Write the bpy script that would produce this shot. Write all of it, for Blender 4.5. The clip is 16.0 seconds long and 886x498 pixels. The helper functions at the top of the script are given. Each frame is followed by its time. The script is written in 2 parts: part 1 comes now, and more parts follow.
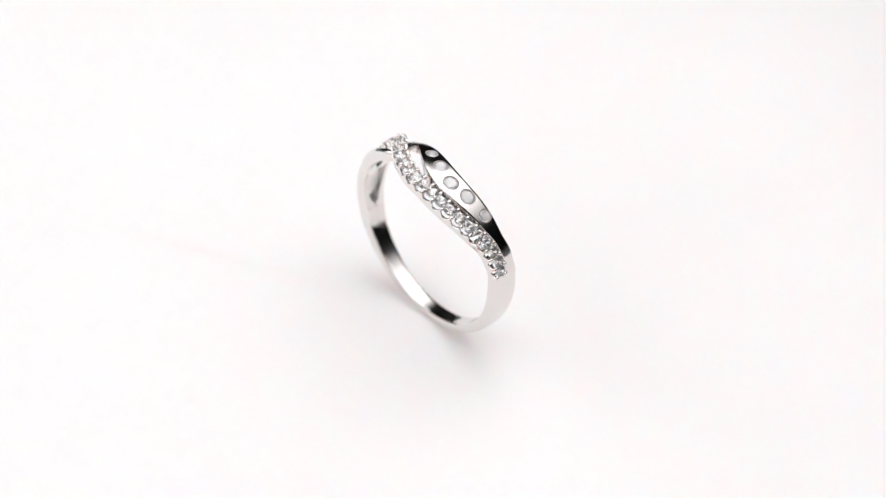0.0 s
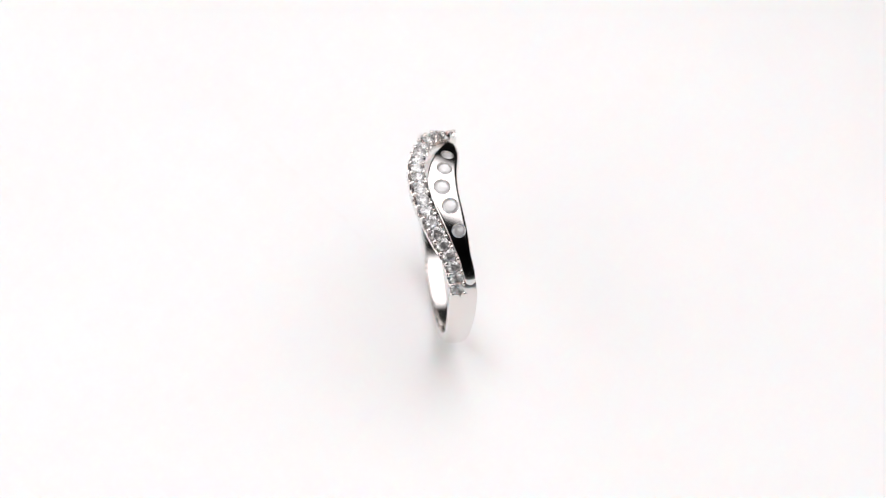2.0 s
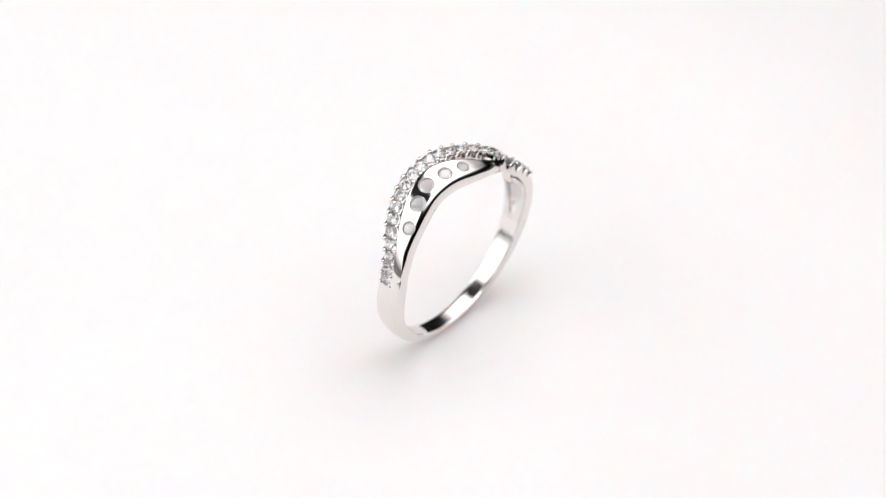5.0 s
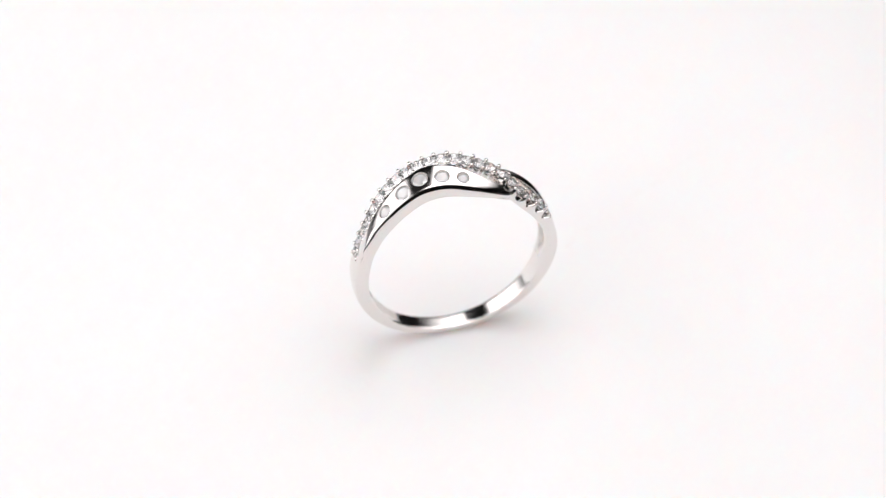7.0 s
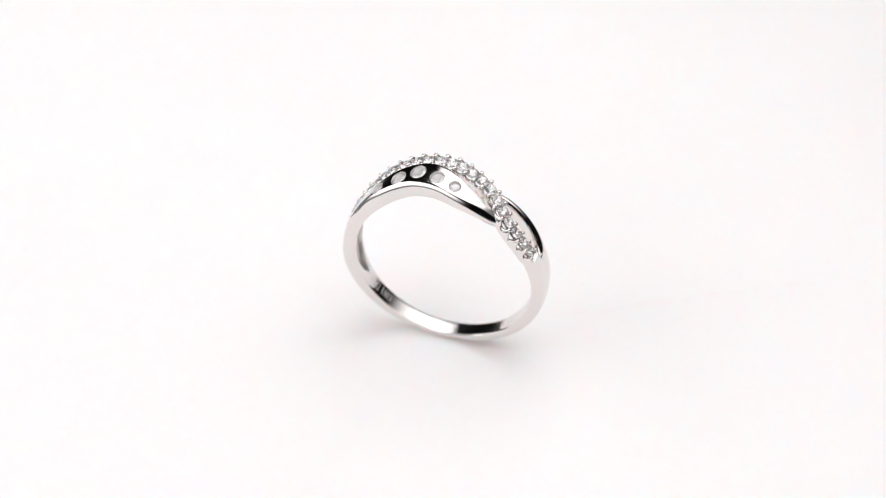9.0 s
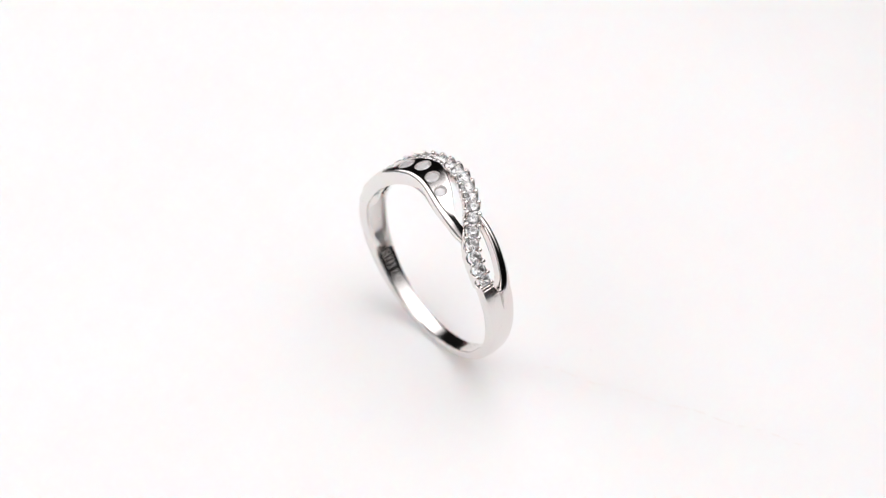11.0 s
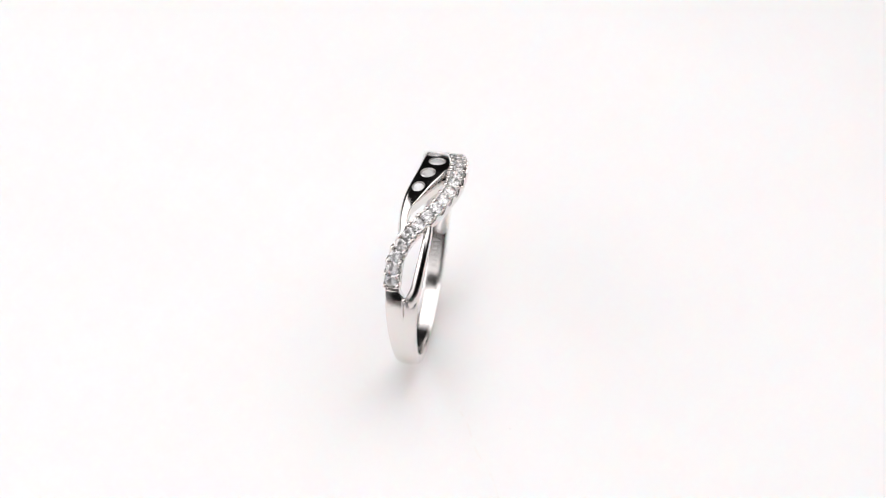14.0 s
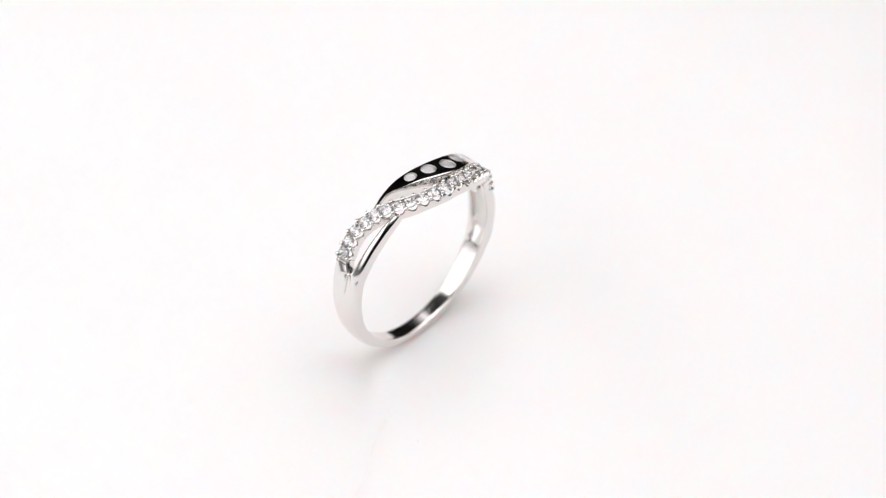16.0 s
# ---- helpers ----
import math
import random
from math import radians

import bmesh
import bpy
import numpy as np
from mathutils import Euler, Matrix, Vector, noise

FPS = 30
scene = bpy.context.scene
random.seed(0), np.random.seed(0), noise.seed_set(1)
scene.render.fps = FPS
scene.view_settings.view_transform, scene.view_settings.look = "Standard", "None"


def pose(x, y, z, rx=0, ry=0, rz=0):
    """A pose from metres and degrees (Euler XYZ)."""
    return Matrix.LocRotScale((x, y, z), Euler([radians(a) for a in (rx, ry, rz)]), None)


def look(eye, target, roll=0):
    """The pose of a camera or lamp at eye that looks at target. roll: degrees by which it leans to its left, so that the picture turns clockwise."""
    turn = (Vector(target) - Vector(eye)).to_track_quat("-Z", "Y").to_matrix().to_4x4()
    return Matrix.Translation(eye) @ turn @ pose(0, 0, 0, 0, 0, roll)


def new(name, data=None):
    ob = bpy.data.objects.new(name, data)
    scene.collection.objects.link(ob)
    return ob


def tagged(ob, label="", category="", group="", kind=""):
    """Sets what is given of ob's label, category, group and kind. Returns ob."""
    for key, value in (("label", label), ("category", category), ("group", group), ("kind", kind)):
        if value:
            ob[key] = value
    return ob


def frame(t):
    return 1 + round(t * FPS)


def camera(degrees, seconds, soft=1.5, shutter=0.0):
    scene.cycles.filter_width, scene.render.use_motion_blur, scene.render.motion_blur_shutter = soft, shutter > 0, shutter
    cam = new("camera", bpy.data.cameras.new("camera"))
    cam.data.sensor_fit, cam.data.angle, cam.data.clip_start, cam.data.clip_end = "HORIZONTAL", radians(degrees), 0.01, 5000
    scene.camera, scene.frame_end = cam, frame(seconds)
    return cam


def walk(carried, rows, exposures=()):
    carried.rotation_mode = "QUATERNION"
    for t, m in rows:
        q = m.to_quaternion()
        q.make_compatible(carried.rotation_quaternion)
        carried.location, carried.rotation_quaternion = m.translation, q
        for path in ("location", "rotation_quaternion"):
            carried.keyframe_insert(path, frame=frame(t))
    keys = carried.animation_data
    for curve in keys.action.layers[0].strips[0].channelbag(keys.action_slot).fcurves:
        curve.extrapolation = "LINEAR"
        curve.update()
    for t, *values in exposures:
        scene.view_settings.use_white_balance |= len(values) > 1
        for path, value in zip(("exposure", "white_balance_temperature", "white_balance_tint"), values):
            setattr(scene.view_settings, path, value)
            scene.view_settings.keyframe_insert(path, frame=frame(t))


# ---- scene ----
# ---- camera and its place: a still macro lens on a stand, 34 cm from the ring ----
CLIP = 16.0
MM = 0.001
TURN_RATE = 16.557                      # degrees per second, clockwise from above
LEAN = 3.09                             # the ring leans a little towards its front
RING_AT = (1.458, -1.233)               # mm from the turntable's axis, at 8 s
RING_HEIGHT = 10.235                     # mm from the table to the ring's axis
EYE = (0.0, -0.24288, 0.25310)
AIM = (EYE[0] + 0.00207, EYE[1] + 0.70708, EYE[2] - 0.70713)
cam = camera(14.0, CLIP, soft=1.15)
cam.data.dof.use_dof = True
cam.data.dof.focus_distance = 0.3348
cam.data.dof.aperture_fstop = 21.0
walk(cam, [(0, look(EYE, AIM, 1.017)), (CLIP, look(EYE, AIM, 1.017))])

# ---- light: two softboxes in a dim studio ----
world = bpy.data.worlds.new("studio")
world.use_nodes = True
world.node_tree.nodes["Background"].inputs[0].default_value = (0.9, 0.93, 1.0, 1)
world.node_tree.nodes["Background"].inputs[1].default_value = 0.02
scene.world = world


def softbox(name, azimuth, elevation, distance, width, height, radiance, colour, soft, roll=0):
    """A lamp behind a diffuser: bright in the middle, fading over the share soft at its edges."""
    lamp = bpy.data.lights.new(name, "AREA")
    lamp.shape, lamp.size, lamp.size_y = "RECTANGLE", width, height
    lamp.energy, lamp.color = radiance * math.pi * width * height, colour
    lamp.use_nodes = True
    nodes, links = lamp.node_tree.nodes, lamp.node_tree.links
    spot = nodes.new("ShaderNodeNewGeometry")
    axes = nodes.new("ShaderNodeSeparateXYZ")
    links.new(spot.outputs["Parametric"], axes.inputs[0])
    light = None
    for axis, low, high in ((0, soft[0], soft[1]), (1, soft[2], soft[3])):
        for start, end in ((0.0, low), (1.0, 1.0 - high)):
            fade = nodes.new("ShaderNodeMapRange")
            fade.interpolation_type = "SMOOTHSTEP"
            for slot, value in zip(("From Min", "From Max", "To Min", "To Max"), (start, end, 0.0, 1.0)):
                fade.inputs[slot].default_value = value
            links.new(axes.outputs[axis], fade.inputs["Value"])
            if light is None:
                light = fade.outputs["Result"]
            else:
                both = nodes.new("ShaderNodeMath")
                both.operation = "MULTIPLY"
                links.new(light, both.inputs[0])
                links.new(fade.outputs["Result"], both.inputs[1])
                light = both.outputs[0]
    links.new(light, nodes["Emission"].inputs["Strength"])
    a, e = radians(azimuth), radians(elevation)
    at = Vector((math.sin(a) * math.cos(e), math.cos(a) * math.cos(e), math.sin(e))) * distance
    ob = new(name, lamp)
    ob.matrix_world = look(at, (0, 0, 0.01), roll)
    return ob


softbox("softbox_right", 68, 62, 0.55, 1.04, 1.02, 2.95, (1.0, 0.976, 0.992), (0.25, 0.38, 0.7, 0.09), -28)
softbox("softbox_left", -112, 29, 0.55, 1.44, 0.72, 2.15, (1.0, 0.976, 0.994), (0.08, 0.52, 0.36, 0.1))
scene.view_settings.exposure = 0.0


# ---- materials ----
def material(name):
    m = bpy.data.materials.new(name)
    m.use_nodes = True
    return m, m.node_tree.nodes, m.node_tree.links, m.node_tree.nodes["Principled BSDF"]


def noise_node(nodes, links, scale, detail=4.0):
    coord = nodes.new("ShaderNodeTexCoord")
    tex = nodes.new("ShaderNodeTexNoise")
    tex.inputs["Scale"].default_value, tex.inputs["Detail"].default_value = scale, detail
    links.new(coord.outputs["Object"], tex.inputs["Vector"])
    return tex


def ramped(nodes, links, tex, low, high, a=0.35, b=0.65):
    ramp = nodes.new("ShaderNodeValToRGB")
    ramp.color_ramp.elements[0].position, ramp.color_ramp.elements[1].position = a, b
    ramp.color_ramp.elements[0].color = (*low, 1) if isinstance(low, tuple) else (low, low, low, 1)
    ramp.color_ramp.elements[1].color = (*high, 1) if isinstance(high, tuple) else (high, high, high, 1)
    links.new(tex.outputs["Fac"], ramp.inputs["Fac"])
    return ramp


def bumped(nodes, links, tex, bsdf, strength, distance):
    bump = nodes.new("ShaderNodeBump")
    bump.inputs["Strength"].default_value, bump.inputs["Distance"].default_value = strength, distance
    links.new(tex.outputs["Fac"], bump.inputs["Height"])
    links.new(bump.outputs["Normal"], bsdf.inputs["Normal"])


def silver(name, low, high, grain):
    m, nodes, links, bsdf = material(name)
    bsdf.inputs["Metallic"].default_value = 1.0
    bsdf.inputs["Base Color"].default_value = (0.80, 0.77, 0.748, 1)
    wear = noise_node(nodes, links, 900.0)
    links.new(ramped(nodes, links, wear, low, high).outputs["Color"], bsdf.inputs["Roughness"])
    bumped(nodes, links, noise_node(nodes, links, 2600.0, 2.0), bsdf, grain, 0.00002)
    return m


SILVER = silver("polished silver", 0.08, 0.16, 0.05)
BRUSHED = silver("worn silver", 0.09, 0.19, 0.1)
ETCHED = silver("etched silver", 0.5, 0.62, 0.3)
SATIN = silver("cast silver", 0.26, 0.42, 0.35)


def cut_stone(name, clarity, gloss):
    m, nodes, links, bsdf = material(name)
    bsdf.inputs["Transmission Weight"].default_value = clarity
    bsdf.inputs["IOR"].default_value = 2.15
    bsdf.inputs["Roughness"].default_value = gloss
    links.new(ramped(nodes, links, noise_node(nodes, links, 2500.0), (0.985, 0.965, 0.955), (1.0, 0.99, 0.985)).outputs["Color"], bsdf.inputs["Base Color"])
    return m


CLEAR = cut_stone("clear cut stone", 0.91, 0.01)
# the stones are clear: a white diffuse share stands in for light they return
WHITENED = cut_stone("cut stone whitened for returned light", 0.64, 0.015)

WHITE, wn, wl, wb = material("white turntable card")
wb.inputs["Roughness"].default_value = 0.55
wb.inputs["Subsurface Weight"].default_value = 0.6
wb.inputs["Subsurface Radius"].default_value = (1.0, 0.7, 0.6)
wb.inputs["Subsurface Scale"].default_value = 0.007
wl.new(ramped(wn, wl, noise_node(wn, wl, 40.0), (0.87, 0.862, 0.862), (0.885, 0.877, 0.876)).outputs["Color"], wb.inputs["Base Color"])
bumped(wn, wl, noise_node(wn, wl, 3000.0), wb, 0.05, 0.00003)

CREASE, rn, rl, rb = material("creased card edge")
rb.inputs["Roughness"].default_value = 0.7
rl.new(ramped(rn, rl, noise_node(rn, rl, 700.0), (0.875, 0.86, 0.855), (0.855, 0.825, 0.81)).outputs["Color"], rb.inputs["Base Color"])

TABLE, tn, tl, tb = material("dark laminate table")
tb.inputs["Roughness"].default_value = 0.6
tl.new(ramped(tn, tl, noise_node(tn, tl, 12.0), 0.035, 0.055).outputs["Color"], tb.inputs["Base Color"])

DARK, dn, dl, db = material("dark studio cloth")
db.inputs["Roughness"].default_value = 0.95
dl.new(ramped(dn, dl, noise_node(dn, dl, 30.0), 0.012, 0.03).outputs["Color"], db.inputs["Base Color"])

SPECK, sn, sl, sb = material("grey dust")
sb.inputs["Base Color"].default_value = (0.72, 0.7, 0.68, 1)
sb.inputs["Roughness"].default_value = 0.9


# ---- building helpers ----
def finish(name, mesh, mat, parent=None, label="", smooth=True, sharp=None):
    for m in mat if isinstance(mat, tuple) else (mat,):
        mesh.materials.append(m)
    if smooth:
        mesh.shade_smooth()
        if sharp is not None:
            mesh.set_sharp_from_angle(angle=radians(sharp))
    ob = new(name, mesh)
    if parent:
        ob.parent = parent
    if label:
        tagged(ob, label)
    return ob


def mesh_of(name, bm):
    mesh = bpy.data.meshes.new(name)
    bmesh.ops.recalc_face_normals(bm, faces=bm.faces)
    bm.to_mesh(mesh)
    bm.free()
    return mesh


def part(name, bm, mat, parent, label="", smooth=True, sharp=None):
    return finish(name, mesh_of(name, bm), mat, parent, label, smooth, sharp)


def smoothstep(x):
    x = min(1.0, max(0.0, x))
    return x * x * (3 - 2 * x)


def curve(knots):
    """A smooth function through (degrees, value) knots."""
    xs = np.array([k[0] for k in knots], float)
    ys = np.array([k[1] for k in knots], float)
    slopes = np.gradient(ys, xs)

    def value(x):
        x = min(max(x, xs[0]), xs[-1])
        i = min(int(np.searchsorted(xs, x, side="right")) - 1, len(xs) - 2)
        h = xs[i + 1] - xs[i]
        u = (x - xs[i]) / h
        return float((2 * u**3 - 3 * u**2 + 1) * ys[i] + (u**3 - 2 * u**2 + u) * h * slopes[i]
                     + (3 * u**2 - 2 * u**3) * ys[i + 1] + (u**3 - u**2) * h * slopes[i + 1])
    return value


SEAT = 10.22                              # mm from the ring's axis to its lowest point


def on_ring(theta, y, r):
    """The place at an angle from the ring's top, a distance along its axis and a radius, all in mm."""
    a = radians(theta)
    return Vector((r * math.sin(a), y, SEAT + r * math.cos(a))) * MM


def sweep(bm, thetas, section, rough=None):
    """A closed solid along the ring's circle; section(theta) lists (y, r). Where rough(theta) holds, the trough takes the second material."""
    thetas, rings = list(thetas), []
    for theta in thetas:
        rings.append([bm.verts.new(on_ring(theta, y, r)) for y, r in section(theta)])
    n = len(rings[0])
    for a, b, theta in zip(rings, rings[1:], thetas):
        cast = rough is not None and rough(theta)
        for i in range(n):
            face = bm.faces.new((a[i], a[(i + 1) % n], b[(i + 1) % n], b[i]))
            face.material_index = 1 if cast and i in TROUGH else 0
    bm.faces.new(rings[0])
    bm.faces.new(list(reversed(rings[-1])))


def domed(front, back, inner, outer, dome, count=17, edge=0.14, groove=None, rim=0.4, slant=0.0, nose=0.0, recess=None):
    """A cross-section with a rounded inner edge and a domed, bevelled top. recess: middle, half width and depth of a trough in
    the inner face; nose: the radius of the rounded front edge."""
    mid, half = (front + back) / 2, (back - front) / 2
    pts = [(front, inner + edge), (front + edge * 0.3, inner + edge * 0.3)]
    if recess:
        c, w, deep = recess
        pts += [(front + edge, inner), (c - w - 0.05, inner), (c - w, inner + 0.3 * deep), (c - w + 0.06, inner + 0.85 * deep), (c - w * 0.45, inner + deep),
                (c + w * 0.45, inner + deep), (c + w - 0.06, inner + 0.85 * deep), (c + w, inner + 0.3 * deep), (c + w + 0.05, inner), (back - edge, inner)]
    else:
        pts += [(mid + (half - edge) * k, inner) for k in (-1, -0.78, -0.56, -0.34, -0.12, 0.12, 0.34, 0.56, 0.78, 1)]
    pts += [(back - edge * 0.3, inner + edge * 0.3), (back, inner + edge)]
    for k in range(count):
        s = math.sin(math.pi / 2 * (1 - 2 * k / (count - 1)))
        r = outer - dome * abs(s) ** 2 - rim * dome * abs(s) ** 20 - slant * (s + 1) / 2
        if nose:
            reach = min(nose, half * 1.1)
            r -= nose * (1 - math.sqrt(1 - max(0.0, 1 - (s + 1) * half / reach) ** 2))
        if groove:
            r -= groove[1] * math.exp(-((mid + s * half - groove[0]) / groove[2]) ** 2)
        pts.append((mid + s * half, r))
    return pts


TROUGH = tuple(range(4, 11))               # the strips of a section that lie in its trough


def steps(a, b, size):
    n = max(2, int(abs(b - a) / size) + 1)
    return [a + (b - a) * i / (n - 1) for i in range(n)]


INNER = 8.72
hollow = curve([(60, 8.72), (100, 8.74), (125, 8.98), (150, 9.28), (180, 9.44), (210, 9.28), (235, 8.98), (260, 8.74), (300, 8.72)])
# the jewelled strand's middle, mm along the ring's axis
strand_mid = curve([(-80, 0.48), (-74, 0.55), (-68, 0.70), (-58, 1.15), (-50, 1.85), (-42, 2.45), (-33, 3.03), (-25, 3.38), (-18, 3.54), (-10, 3.54),
                    (-2, 3.50), (4.5, 3.28), (10, 2.92), (17, 2.36), (22.6, 1.72), (27.3, 1.02), (32.6, 0.30), (39.5, -0.38), (43, -0.62),
                    (47, -0.80), (52, -0.90), (57, -0.94), (66, -0.94)])
strand_half = lambda theta: 0.79 - 0.05 * smoothstep((-56 - theta) / 16)
# the plain strand's front and back edges
plain_front = curve([(-72.6, -0.84), (-71.8, -1.0), (-70, -1.08), (-66, -1.06), (-62, -0.97), (-54, -0.75), (-44, -0.48), (-33, -0.2), (-20, 0.04), (-8, -0.13), (0, -0.43), (5, -0.66),
                     (10, -0.86), (18, -1.02), (24, -1.03), (29, -0.97), (33, -0.85), (37, -0.68)])
plain_back = curve([(-72.6, -0.42), (-71.8, -0.2), (-70, -0.05), (-66, 0.12), (-58, 0.45), (-50, 1.0), (-40, 1.66), (-26, 2.48), (-14, 2.76), (-4, 2.34), (2, 1.82), (8, 1.22),
                    (12, 0.78), (18, 0.1), (23, -0.1), (28, -0.05), (33, -0.15), (37, -0.35)])
plain_top = curve([(-73, 10.02), (-70, 10.08), (-65, 10.11), (-60, 10.13), (-42, 10.22), (-18, 10.28), (-6, 10.25), (4, 10.13), (12, 9.96), (20, 9.74), (28, 9.52), (37, 9.3)])
# the narrow strand that comes out behind the jewelled one
side_front = curve([(22, 1.5), (30, 1.58), (40, 1.45), (50, 1.2), (58, 0.95), (63, 0.76), (66, 0.56), (69, 0.34), (72, 0.26), (78, 0.25)])
side_back = curve([(22, 2.2), (30, 2.3), (42, 2.2), (52, 2.02), (60, 1.86), (70, 1.6), (75, 1.44), (78, 1.3)])
side_top = curve([(22, 9.7), (28, 9.82), (36, 9.95), (46, 10.02), (62, 10.04), (70, 10.02), (78, 9.9)])
lift = lambda theta: 0.34 * math.exp(-((theta - 27) / 9.0) ** 2) + 0.08 * smoothstep((theta - 40) / 10) + 0.08 * smoothstep((-26 - theta) / 14) * smoothstep((theta + 80) / 10)
band_front = curve([(60, -1.55), (72, -1.5), (88, -1.33), (107, -1.12), (140, -0.97), (180, -0.9), (220, -0.97), (255, -1.15), (272, -1.3), (284, -1.27), (290, -1.1), (294, -1.0)])
band_back = curve([(60, 1.5), (70, 1.5), (76, 1.48), (82, 1.4), (98, 1.22), (140, 0.85), (180, 0.7), (220, 0.85), (255, 1.15), (268, 1.22), (276, 1.2), (283, 1.14), (290, 1.1)])
band_top = curve([(60, 10.0), (75, 10.0), (90, 10.05), (110, 10.1), (140, 10.18), (180, 10.22), (220, 10.2), (250, 10.16), (270, 10.08), (282, 10.0), (300, 10.0)])


def stone_mesh(name, radius, mat, face=0.55, depth=0.84):
    """A round brilliant: table, crown, girdle and pointed back, its girdle at the origin."""
    bm = bmesh.new()
    n = 8

    def loop(r, z, turn, count):
        return [bm.verts.new((r * radius * math.cos(2 * math.pi * (i + turn) / count), r * radius * math.sin(2 * math.pi * (i + turn) / count), z * radius))
                for i in range(count)]
    table, star = loop(face, 0.32 * depth / 0.84, 0.5, n), loop((face + 1.05) / 2, 0.19 * depth / 0.84, 0.0, n)
    top, low = loop(1.0, 0.03, 0.0, 2 * n), loop(1.0, -0.03, 0.0, 2 * n)
    belly = loop(0.42, -0.62 * depth, 0.25, n)
    tip = bm.verts.new((0, 0, -depth * radius))
    bm.faces.new(table)
    for i in range(n):
        j = (i + 1) % n
        bm.faces.new((table[i], star[j], table[j]))
        bm.faces.new((star[i], top[2 * i], top[2 * i + 1]))
        bm.faces.new((star[i], top[2 * i + 1], table[i]))
        bm.faces.new((table[i], top[2 * i + 1], star[j]))
        bm.faces.new((star[j], top[2 * i + 1], top[(2 * i + 2) % (2 * n)]))
        bm.faces.new((low[2 * i], low[2 * i + 1], belly[i]))
        bm.faces.new((low[2 * i + 1], low[(2 * i + 2) % (2 * n)], belly[i]))
        bm.faces.new((low[(2 * i + 2) % (2 * n)], belly[j], belly[i]))
        bm.faces.new((belly[i], belly[j], tip))
    for i in range(2 * n):
        j = (i + 1) % (2 * n)
        bm.faces.new((top[i], low[i], low[j], top[j]))
    mesh = mesh_of(name, bm)
    mesh.materials.append(mat)
    return mesh


def seat_pose(theta, y, r, spin=0.0, tilt=0.0):
    """The pose of a small piece that sits on the ring and points outwards."""
    return Matrix.Translation(on_ring(theta, y, r)) @ Matrix.Rotation(radians(theta), 4, "Y") @ Matrix.Rotation(radians(tilt), 4, "X") @ Matrix.Rotation(radians(spin), 4, "Z")


def placed(name, mesh, parent, m, label=""):
    ob = new(name, mesh)
    ob.parent = parent
    ob.matrix_local = m
    if label:
        tagged(ob, label)
    return ob


# ---- the studio ----
def slab(bm, lo, hi):
    made = bmesh.ops.create_cube(bm, size=1.0)
    for v in made["verts"]:
        v.co = Vector([(lo[i] + hi[i]) / 2 + v.co[i] * (hi[i] - lo[i]) for i in range(3)])


def studio():
    for name, lo, hi, mat, label in (
            ("table", (-0.55, -0.5, -0.055), (0.55, 0.45, -0.022), TABLE, "dark grey laminate table under the turntable"),
            ("floor", (-1.7, -1.7, -0.82), (1.7, 1.7, -0.75), DARK, "dark studio floor"),
            ("ceiling", (-1.7, -1.7, 1.75), (1.7, 1.7, 1.82), DARK, "dark studio ceiling"),
            ("wall_north", (-1.7, 1.6, -0.75), (1.7, 1.7, 1.75), DARK, "dark studio wall"),
            ("wall_south", (-1.7, -1.7, -0.75), (1.7, -1.6, 1.75), DARK, "dark studio wall"),
            ("wall_east", (1.6, -1.6, -0.75), (1.7, 1.6, 1.75), DARK, "dark studio wall"),
            ("wall_west", (-1.7, -1.6, -0.75), (-1.6, 1.6, 1.75), DARK, "dark studio wall")):
        bm = bmesh.new()
        slab(bm, lo, hi)
        if name == "table":
            for x in (-0.5, 0.45):
                for y in (-0.45, 0.4):
                    slab(bm, (x, y, -0.75), (x + 0.05, y + 0.05, -0.055))
            bmesh.ops.bevel(bm, geom=list(bm.edges), offset=0.003, segments=2, affect="EDGES")
        tagged(part(name, bm, mat, None, "", False), label, name.split("_")[0], kind="structure")


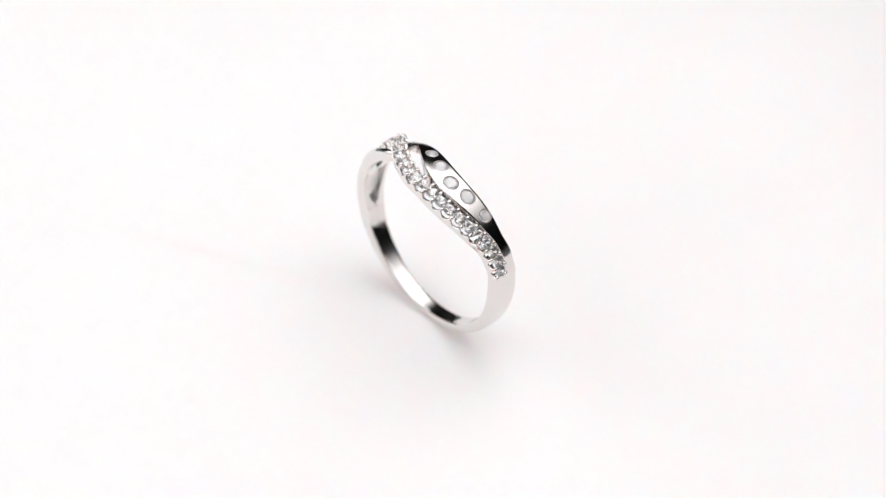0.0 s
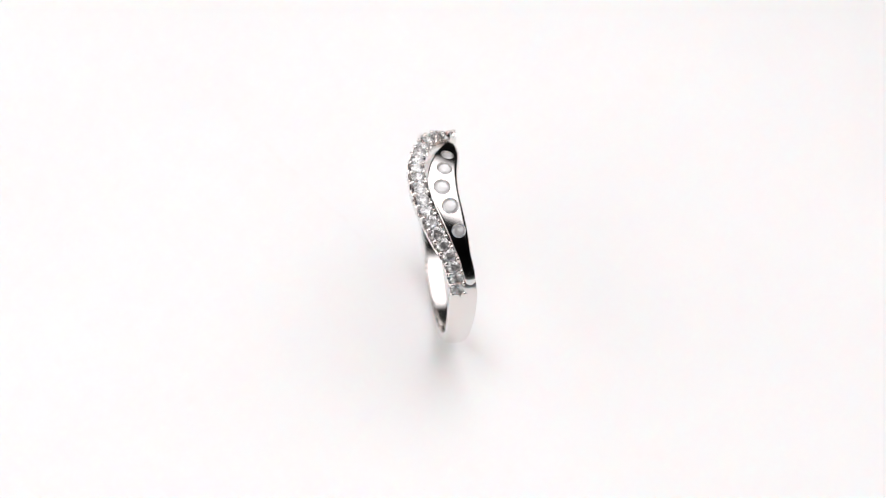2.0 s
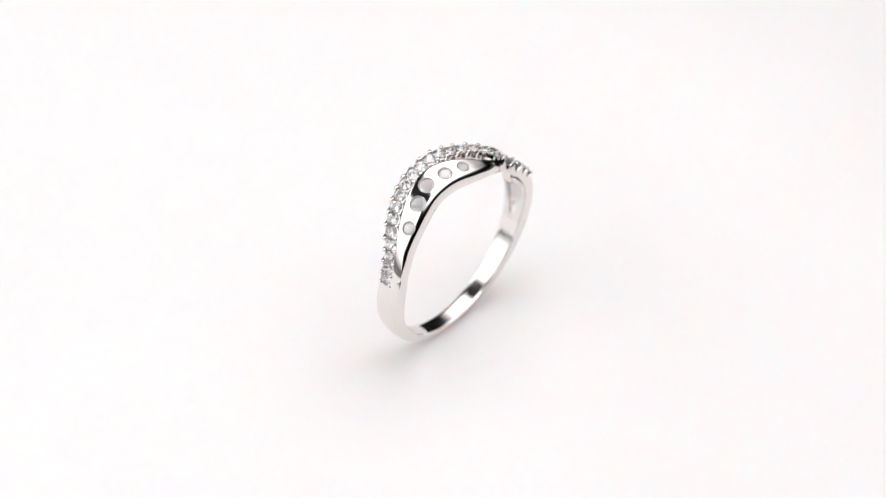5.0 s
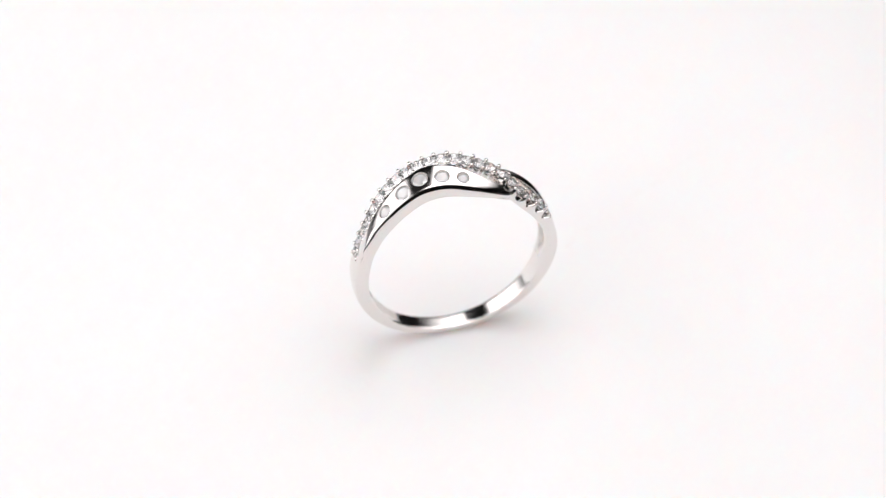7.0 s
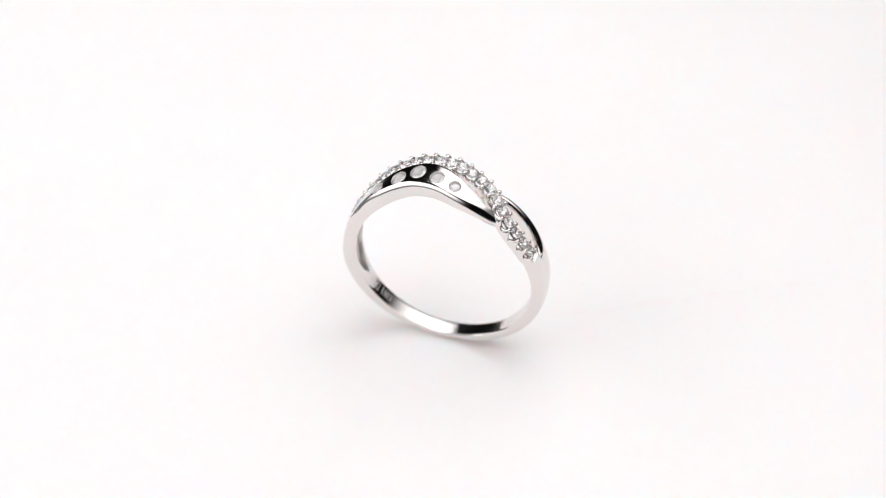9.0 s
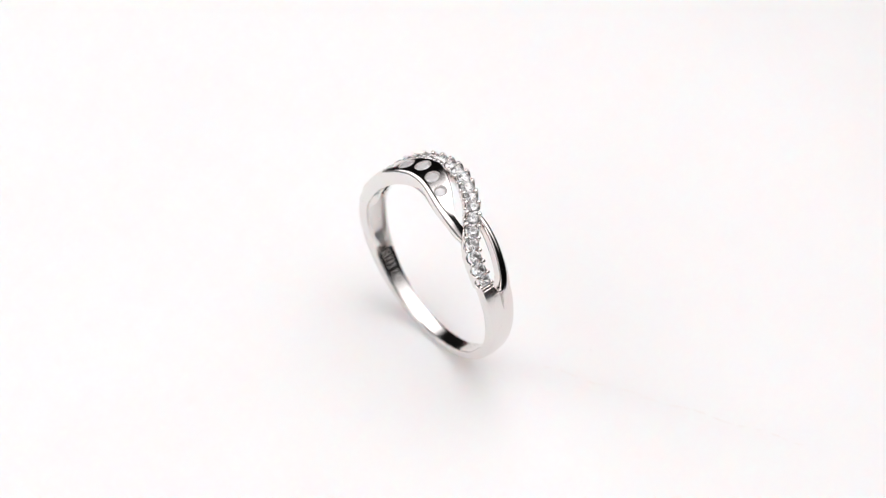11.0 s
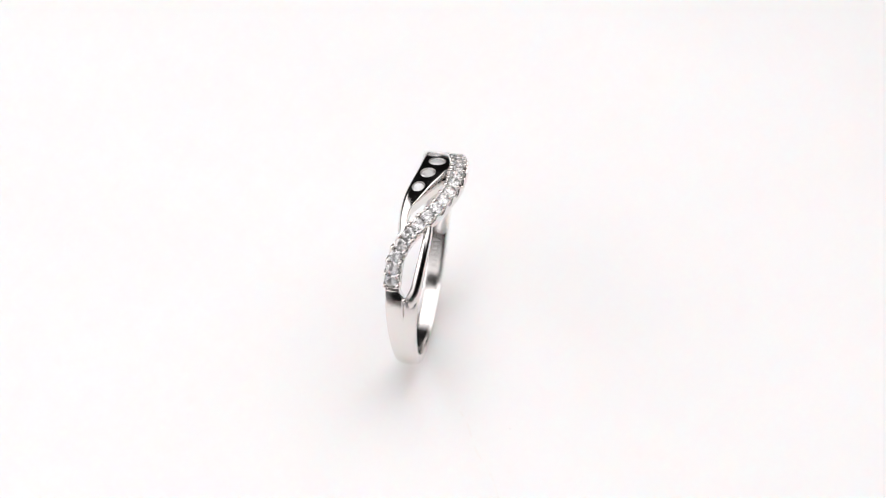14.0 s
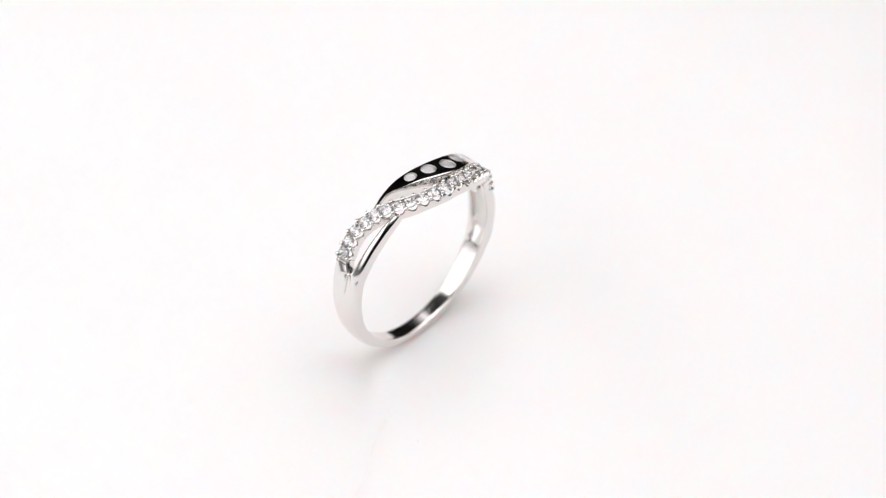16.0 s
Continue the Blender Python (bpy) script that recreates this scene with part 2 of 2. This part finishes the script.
def turntable():
    ob = tagged(new("turntable"), "round white turntable with a faint creased line", "turntable")
    bm = bmesh.new()
    profile = [(0.0, 0.0), (0.045, 0.0), (0.0765, 0.0), (0.0777, -0.0005), (0.078, -0.002), (0.078, -0.012), (0.077, -0.0135), (0.07, -0.014), (0.0, -0.014)]
    n = 96
    rows = [[bm.verts.new((r * math.cos(2 * math.pi * i / n), r * math.sin(2 * math.pi * i / n), z)) for i in range(n)] for r, z in profile[1:-1]]
    for a, b in zip(rows, rows[1:]):
        for i in range(n):
            bm.faces.new((a[i], a[(i + 1) % n], b[(i + 1) % n], b[i]))
    bm.faces.new(rows[0])
    bm.faces.new(list(reversed(rows[-1])))
    part("platter", bm, WHITE, ob, "matt white platter", True, 30)
    bm = bmesh.new()
    bmesh.ops.create_cone(bm, cap_ends=True, segments=48, radius1=0.052, radius2=0.046, depth=0.009, matrix=Matrix.Translation((0, 0, -0.0180)))
    part("foot", bm, WHITE, ob, "", True, 30)
    # a broken, slightly warm fold in the card, running outwards from beside the ring
    rng = random.Random(4)
    a, b = Vector((0.0108, 0.0043, 0)), Vector((0.0335, 0.0166, 0))
    way = (b - a).normalized()
    side = Vector((-way.y, way.x, 0))
    s, total = 0.0, (b - a).length
    while s < total:
        length = rng.uniform(0.0006, 0.0024)
        bm = bmesh.new()
        rows = []
        for k in range(6):
            p = a + way * (s + length * k / 5) + side * (0.00016 * math.sin(900 * (s + length * k / 5)) + rng.uniform(-0.00002, 0.00002))
            w = 0.00013 * math.sin(math.pi * (k + 0.35) / 5.7) + 0.00001
            rows.append([bm.verts.new(p - side * w), bm.verts.new(p + Vector((0, 0, 0.000014))), bm.verts.new(p + side * w)])
        for u, v in zip(rows, rows[1:]):
            bm.faces.new((u[0], u[1], v[1], v[0]))
            bm.faces.new((u[1], u[2], v[2], v[1]))
        part("crease", bm, CREASE, ob, "faint warm crease")
        s += length + rng.uniform(0.0001, 0.0009)
    for x, y, r in ((0.01233, 0.00944, 0.00006), (0.0312, -0.0061, 0.00004), (-0.021, 0.0042, 0.00004)):
        bm = bmesh.new()
        bmesh.ops.create_icosphere(bm, subdivisions=1, radius=r, matrix=Matrix.Translation((x, y, r * 0.3)))
        for v in bm.verts:
            v.co.x += rng.uniform(-0.3, 0.3) * r
        part("dust_speck", bm, SPECK, ob, "tiny grey speck")
    return ob


# ---- the ring ----
trough_right = curve([(60, 1.02), (76, 0.98), (88, 0.82), (97, 0.5), (103, 0.22), (106, 0.12)])
trough_left = curve([(240, 0.12), (243, 0.22), (249, 0.48), (257, 0.76), (268, 0.88), (284, 0.86)])
trough_half = lambda theta: trough_right(theta) if theta < 180 else trough_left(theta)


def shank_section(theta):
    groove = None
    if theta < 90:
        groove = (0.22, 0.22 * smoothstep((84 - theta) / 8), 0.09)
    elif theta > 270:
        groove = (0.33, 0.2 * smoothstep((theta - 279) / 6), 0.08)
    w = trough_half(theta)
    low = smoothstep((78 - abs(theta - 180)) / 40)
    recess = (0.05, w, 0.55 * smoothstep((w - 0.12) / 0.6)) if w > 0.13 else None
    return domed(band_front(theta), band_back(theta), hollow(theta), band_top(theta), 0.14, 41, 0.12 + 0.05 * low, groove, recess=recess)


def build_ring():
    ring = tagged(new("ring"), "polished silver ring with crossing strands and clear stones", "ring")
    # plain lower band, and the tongue that carries the end of the jewelled strand
    bm = bmesh.new()
    sweep(bm, steps(69.5, 282.3, 1.0), shank_section, lambda t: trough_half(t) > 0.13)
    sweep(bm, steps(62.6, 71.5, 0.5), lambda t: domed(-1.52, -0.22 + 0.42 * smoothstep((t - 64) / 7), INNER, 9.98, 0.12, 25))
    sweep(bm, steps(280.0, 293, 0.5), lambda t: domed(band_front(t) + 0.002, -0.03, INNER, 9.99 - 0.05 * smoothstep((t - 283) / 10), 0.05, 21))
    part("band", bm, (BRUSHED, SATIN), ring, "plain polished silver band", True, 40)

    # plain strand, pierced for five stones set flush
    bm = bmesh.new()

    def plain(theta):
        front, back = plain_front(theta) - 0.13 * smoothstep((theta + 58) / 20) * smoothstep((16 - theta) / 16), plain_back(theta)
        twist = -0.3 * smoothstep((theta + 24) / 22) - 0.2 * smoothstep((theta + 6) / 12)
        twist *= smoothstep((38 - theta) / 12)
        return domed(front, back, INNER - 0.1 * smoothstep((theta + 66) / 20) * smoothstep((34 - theta) / 20), plain_top(theta) + twist / 2, 0.04, 49, rim=2.4, slant=twist, nose=0.5 * smoothstep((theta + 70) / 16),
                     recess=((front + back) / 2, max(0.12, (back - front) / 2 - 0.34), 0.5 * smoothstep(((back - front) / 2 - 0.5) / 0.4)))
    sweep(bm, steps(-72.6, 36, 0.4), plain, lambda t: -66 < t < 30)
    strand = part("plain_strand", bm, (SILVER, SATIN), ring, "wide polished strand with five flush stones")
    sockets = ((4.1, 0.40, 0.60), (-6.5, 0.98, 0.72), (-18.1, 1.52, 0.79), (-29.0, 0.97, 0.79), (-42.3, 0.36, 0.66))
    bm = bmesh.new()
    for theta, y, radius in sockets:
        top = plain_top(theta)
        m = seat_pose(theta, y, 0)
        rows = []
        for r, z in ((radius + 0.12, 1.5), (radius + 0.05, 0.03), (radius, -0.08), (radius - 0.03, -0.3), (radius * 0.8, -0.5), (radius * 0.78, -2.4)):
            rows.append([bm.verts.new(m @ (Vector((r * math.cos(2 * math.pi * i / 40), r * math.sin(2 * math.pi * i / 40), top + z)) * MM)) for i in range(40)])
        for a, b in zip(rows, rows[1:]):
            for i in range(40):
                bm.faces.new((a[i], a[(i + 1) % 40], b[(i + 1) % 40], b[i]))
        bm.faces.new(rows[0])
        bm.faces.new(list(reversed(rows[-1])))
    cutter = new("cutter", mesh_of("cutter", bm))
    cutter.data.materials.append(SATIN)
    cut = strand.modifiers.new("sockets", "BOOLEAN")
    cut.operation, cut.object, cut.solver = "DIFFERENCE", cutter, "EXACT"
    bpy.context.view_layer.update()
    drilled = bpy.data.meshes.new_from_object(strand.evaluated_get(bpy.context.evaluated_depsgraph_get()))
    strand.modifiers.clear()
    strand.data = drilled
    bpy.data.objects.remove(cutter)
    drilled.shade_smooth()
    drilled.set_sharp_from_angle(angle=radians(38))
    for k, (theta, y, radius) in enumerate(sockets):
        placed("flush_stone", stone_mesh("flush_stone", (radius - 0.05) * MM, WHITENED, 0.72, 0.6), strand, seat_pose(theta, y, plain_top(theta) - 0.17, 13 * k),
               "clear round stone set flush")

    bm = bmesh.new()
    sweep(bm, steps(26, 76, 0.5), lambda t: domed(side_front(t), side_back(t), INNER, side_top(t), 0.24, 25, rim=0.7, slant=0.05))
    part("side_strand", bm, SILVER, ring, "narrow polished strand", True, 40)

    # a drop of solder where the strands part
    bm = bmesh.new()
    bmesh.ops.create_icosphere(bm, subdivisions=3, radius=0.19 * MM)
    for v in bm.verts:
        v.co.z *= 0.8
        v.co.x *= 1.15
    bead = mesh_of("joint_bead", bm)
    bead.materials.append(SILVER)
    bead.shade_smooth()
    placed("joint_bead", bead, ring, seat_pose(69.6, 0.28, 9.86), "small bright silver bead")

    # jewelled strand: a channel whose sides are scalloped under each stone
    path = [(t, strand_mid(t)) for t in np.linspace(-78.8, 62.2, 1121)]
    run = [0.0]
    for (t0, y0), (t1, y1) in zip(path, path[1:]):
        run.append(run[-1] + math.hypot(radians(t1 - t0) * 10.0, y1 - y0))
    count = 22
    pitch = run[-1] / count

    def at(distance):
        t = float(np.interp(distance, run, [p[0] for p in path]))
        return t, strand_mid(t)

    def heading(t):
        return math.atan2(strand_mid(t + 0.5) - strand_mid(t - 0.5), radians(1.0) * 10.0)
    wall = 0.17
    bm = bmesh.new()
    per = 24
    for hand in (-1, 1):
        rings = []
        for k in range(count * per + 1):
            t, y = at(pitch * k / per)
            notch = max(0.0, 1 - abs((k % per) / per - 0.5) / 0.40)
            deep = 0.52 if hand > 0 else 0.34 + 0.26 * smoothstep((t - 34) / 12)
            dip = deep * (1 - (1 - notch) ** 1.7) if notch > 0 else 0.0
            low = INNER + 0.1 * smoothstep(lift(t) / 0.3)
            rim = max(9.86 + lift(t) - dip, low + 0.24)
            h, half = heading(t), strand_half(t)
            if hand > 0:
                half += 0.1 * smoothstep((t + 77) / 8) * smoothstep((8 - t) / 12)
            loop = []
            for w, r in ((0.32, low + 0.02), (half - 0.12, low), (half - 0.03, low + 0.04), (half, low + 0.14), (half, rim - 0.04), (half - 0.03, rim), (half - wall, rim),
                         (half - wall - 0.02, rim - 0.04), (half - wall - 0.05, low + 0.18), (0.32, low + 0.14)):
                w *= hand
                loop.append(bm.verts.new(on_ring(t - math.degrees(w * math.sin(h) / 10.0), y + w * math.cos(h), r)))
            rings.append(loop)
        n = len(rings[0])
        for a, b in zip(rings, rings[1:]):
            for i in range(n):
                bm.faces.new((a[i], a[(i + 1) % n], b[(i + 1) % n], b[i]))
        bm.faces.new(rings[0])
        bm.faces.new(list(reversed(rings[-1])))
    rail = part("jewelled_strand", bm, SILVER, ring, "scalloped silver strand with a row of clear stones", True, 45)
    # bars across the channel between the stones, and a double bar at its end
    bm = bmesh.new()
    slab(bm, (-0.00011, -0.0006, -0.0005), (0.00011, 0.0006, 0.0))
    bmesh.ops.bevel(bm, geom=list(bm.edges), offset=0.00004, segments=1, affect="EDGES")
    bar = mesh_of("crossbar", bm)
    bar.materials.append(SILVER)
    for k in range(count + 1):
        t, y = at(pitch * k)
        top = 9.86 if k in (0, count) else 9.42
        placed("crossbar", bar, rail, seat_pose(t, y, top + lift(t), math.degrees(heading(t))) @ Matrix.Diagonal((1, (strand_half(t) - 0.06) / 0.6, 1, 1)))
    for t in (62.9, 64.6):
        placed("crossbar", bar, rail, seat_pose(t, -0.86, 10.05, 0) @ Matrix.Diagonal((0.75, 1.02, 1, 1)))
    gem = stone_mesh("stone", 0.62 * MM, CLEAR)
    for k in range(count):
        t, y = at(pitch * (k + 0.5))
        placed("stone", gem, rail, seat_pose(t, y, 9.83 + lift(t), -math.degrees(heading(t)) + 22.5 * (k % 2)))
    bm = bmesh.new()
    rows = []
    for r, z in ((0.07, -0.8), (0.13, -0.6), (0.16, -0.1), (0.16, 0.04), (0.195, 0.09), (0.215, 0.17), (0.18, 0.26), (0.10, 0.31)):
        rows.append([bm.verts.new(Vector((r * math.cos(math.pi * i / 5), r * math.sin(math.pi * i / 5), z)) * MM) for i in range(10)])
    for a, b in zip(rows, rows[1:]):
        for i in range(10):
            bm.faces.new((a[i], a[(i + 1) % 10], b[(i + 1) % 10], b[i]))
    bm.faces.new(rows[-1])
    bm.faces.new(list(reversed(rows[0])))
    bead = mesh_of("prong", bm)
    bead.materials.append(SILVER)
    bead.shade_smooth()
    for k in range(count + 1):
        t, y = at(min(max(pitch * k, 0.12), run[-1] - 0.12))
        h, half = heading(t), strand_half(t)
        for w in (-half + 0.2, half - 0.2):
            placed("prong", bead, rail, seat_pose(t - math.degrees(w * math.sin(h) / 10.0), y + w * math.cos(h), 9.77 + lift(t)))

    # two stamps inside the band: a frame and plain bars each
    for t0, t1, half, bars in ((-120.5, -131.5, 0.46, ((-122.6, -123.6, -0.24, 0.24), (-125.3, -126.3, -0.24, 0.24), (-128.0, -129.0, -0.24, 0.24))),
                               (-134.5, -142.5, 0.40, ((-136.6, -140.4, -0.2, -0.06), (-136.6, -140.4, 0.07, 0.2)))):
        bm = bmesh.new()
        rim = ((t0, t1, -half, -half + 0.045), (t0, t1, half - 0.045, half), (t0, t0 - 0.5, -half + 0.045, half - 0.045), (t1 + 0.5, t1, -half + 0.045, half - 0.045))
        for a, b, y0, y1 in (*rim, *bars):
            sweep(bm, steps(a, b, 1.2), lambda t, y0=y0, y1=y1: [(y0, hollow(t + 360) + 0.05), (y0, hollow(t + 360) - 0.012), (y1, hollow(t + 360) - 0.012), (y1, hollow(t + 360) + 0.05)])
        part("stamp", bm, ETCHED, ring, "small framed stamp with plain bars", False)
    return ring


studio()
platter = turntable()
jewel = build_ring()


# ---- motion: the turntable carries the ring round at a steady rate ----
def motions():
    times = [0.5 * k for k in range(33)]
    spin = lambda t: Matrix.Rotation(radians(-TURN_RATE * (t - 8.0)), 4, "Z")
    stand = pose(RING_AT[0] * MM, RING_AT[1] * MM, RING_HEIGHT * MM, LEAN, 0, 0.067) @ pose(0, 0, -SEAT * MM)
    walk(platter, [(t, spin(t)) for t in times])
    walk(jewel, [(t, spin(t) @ stand) for t in times])


motions()
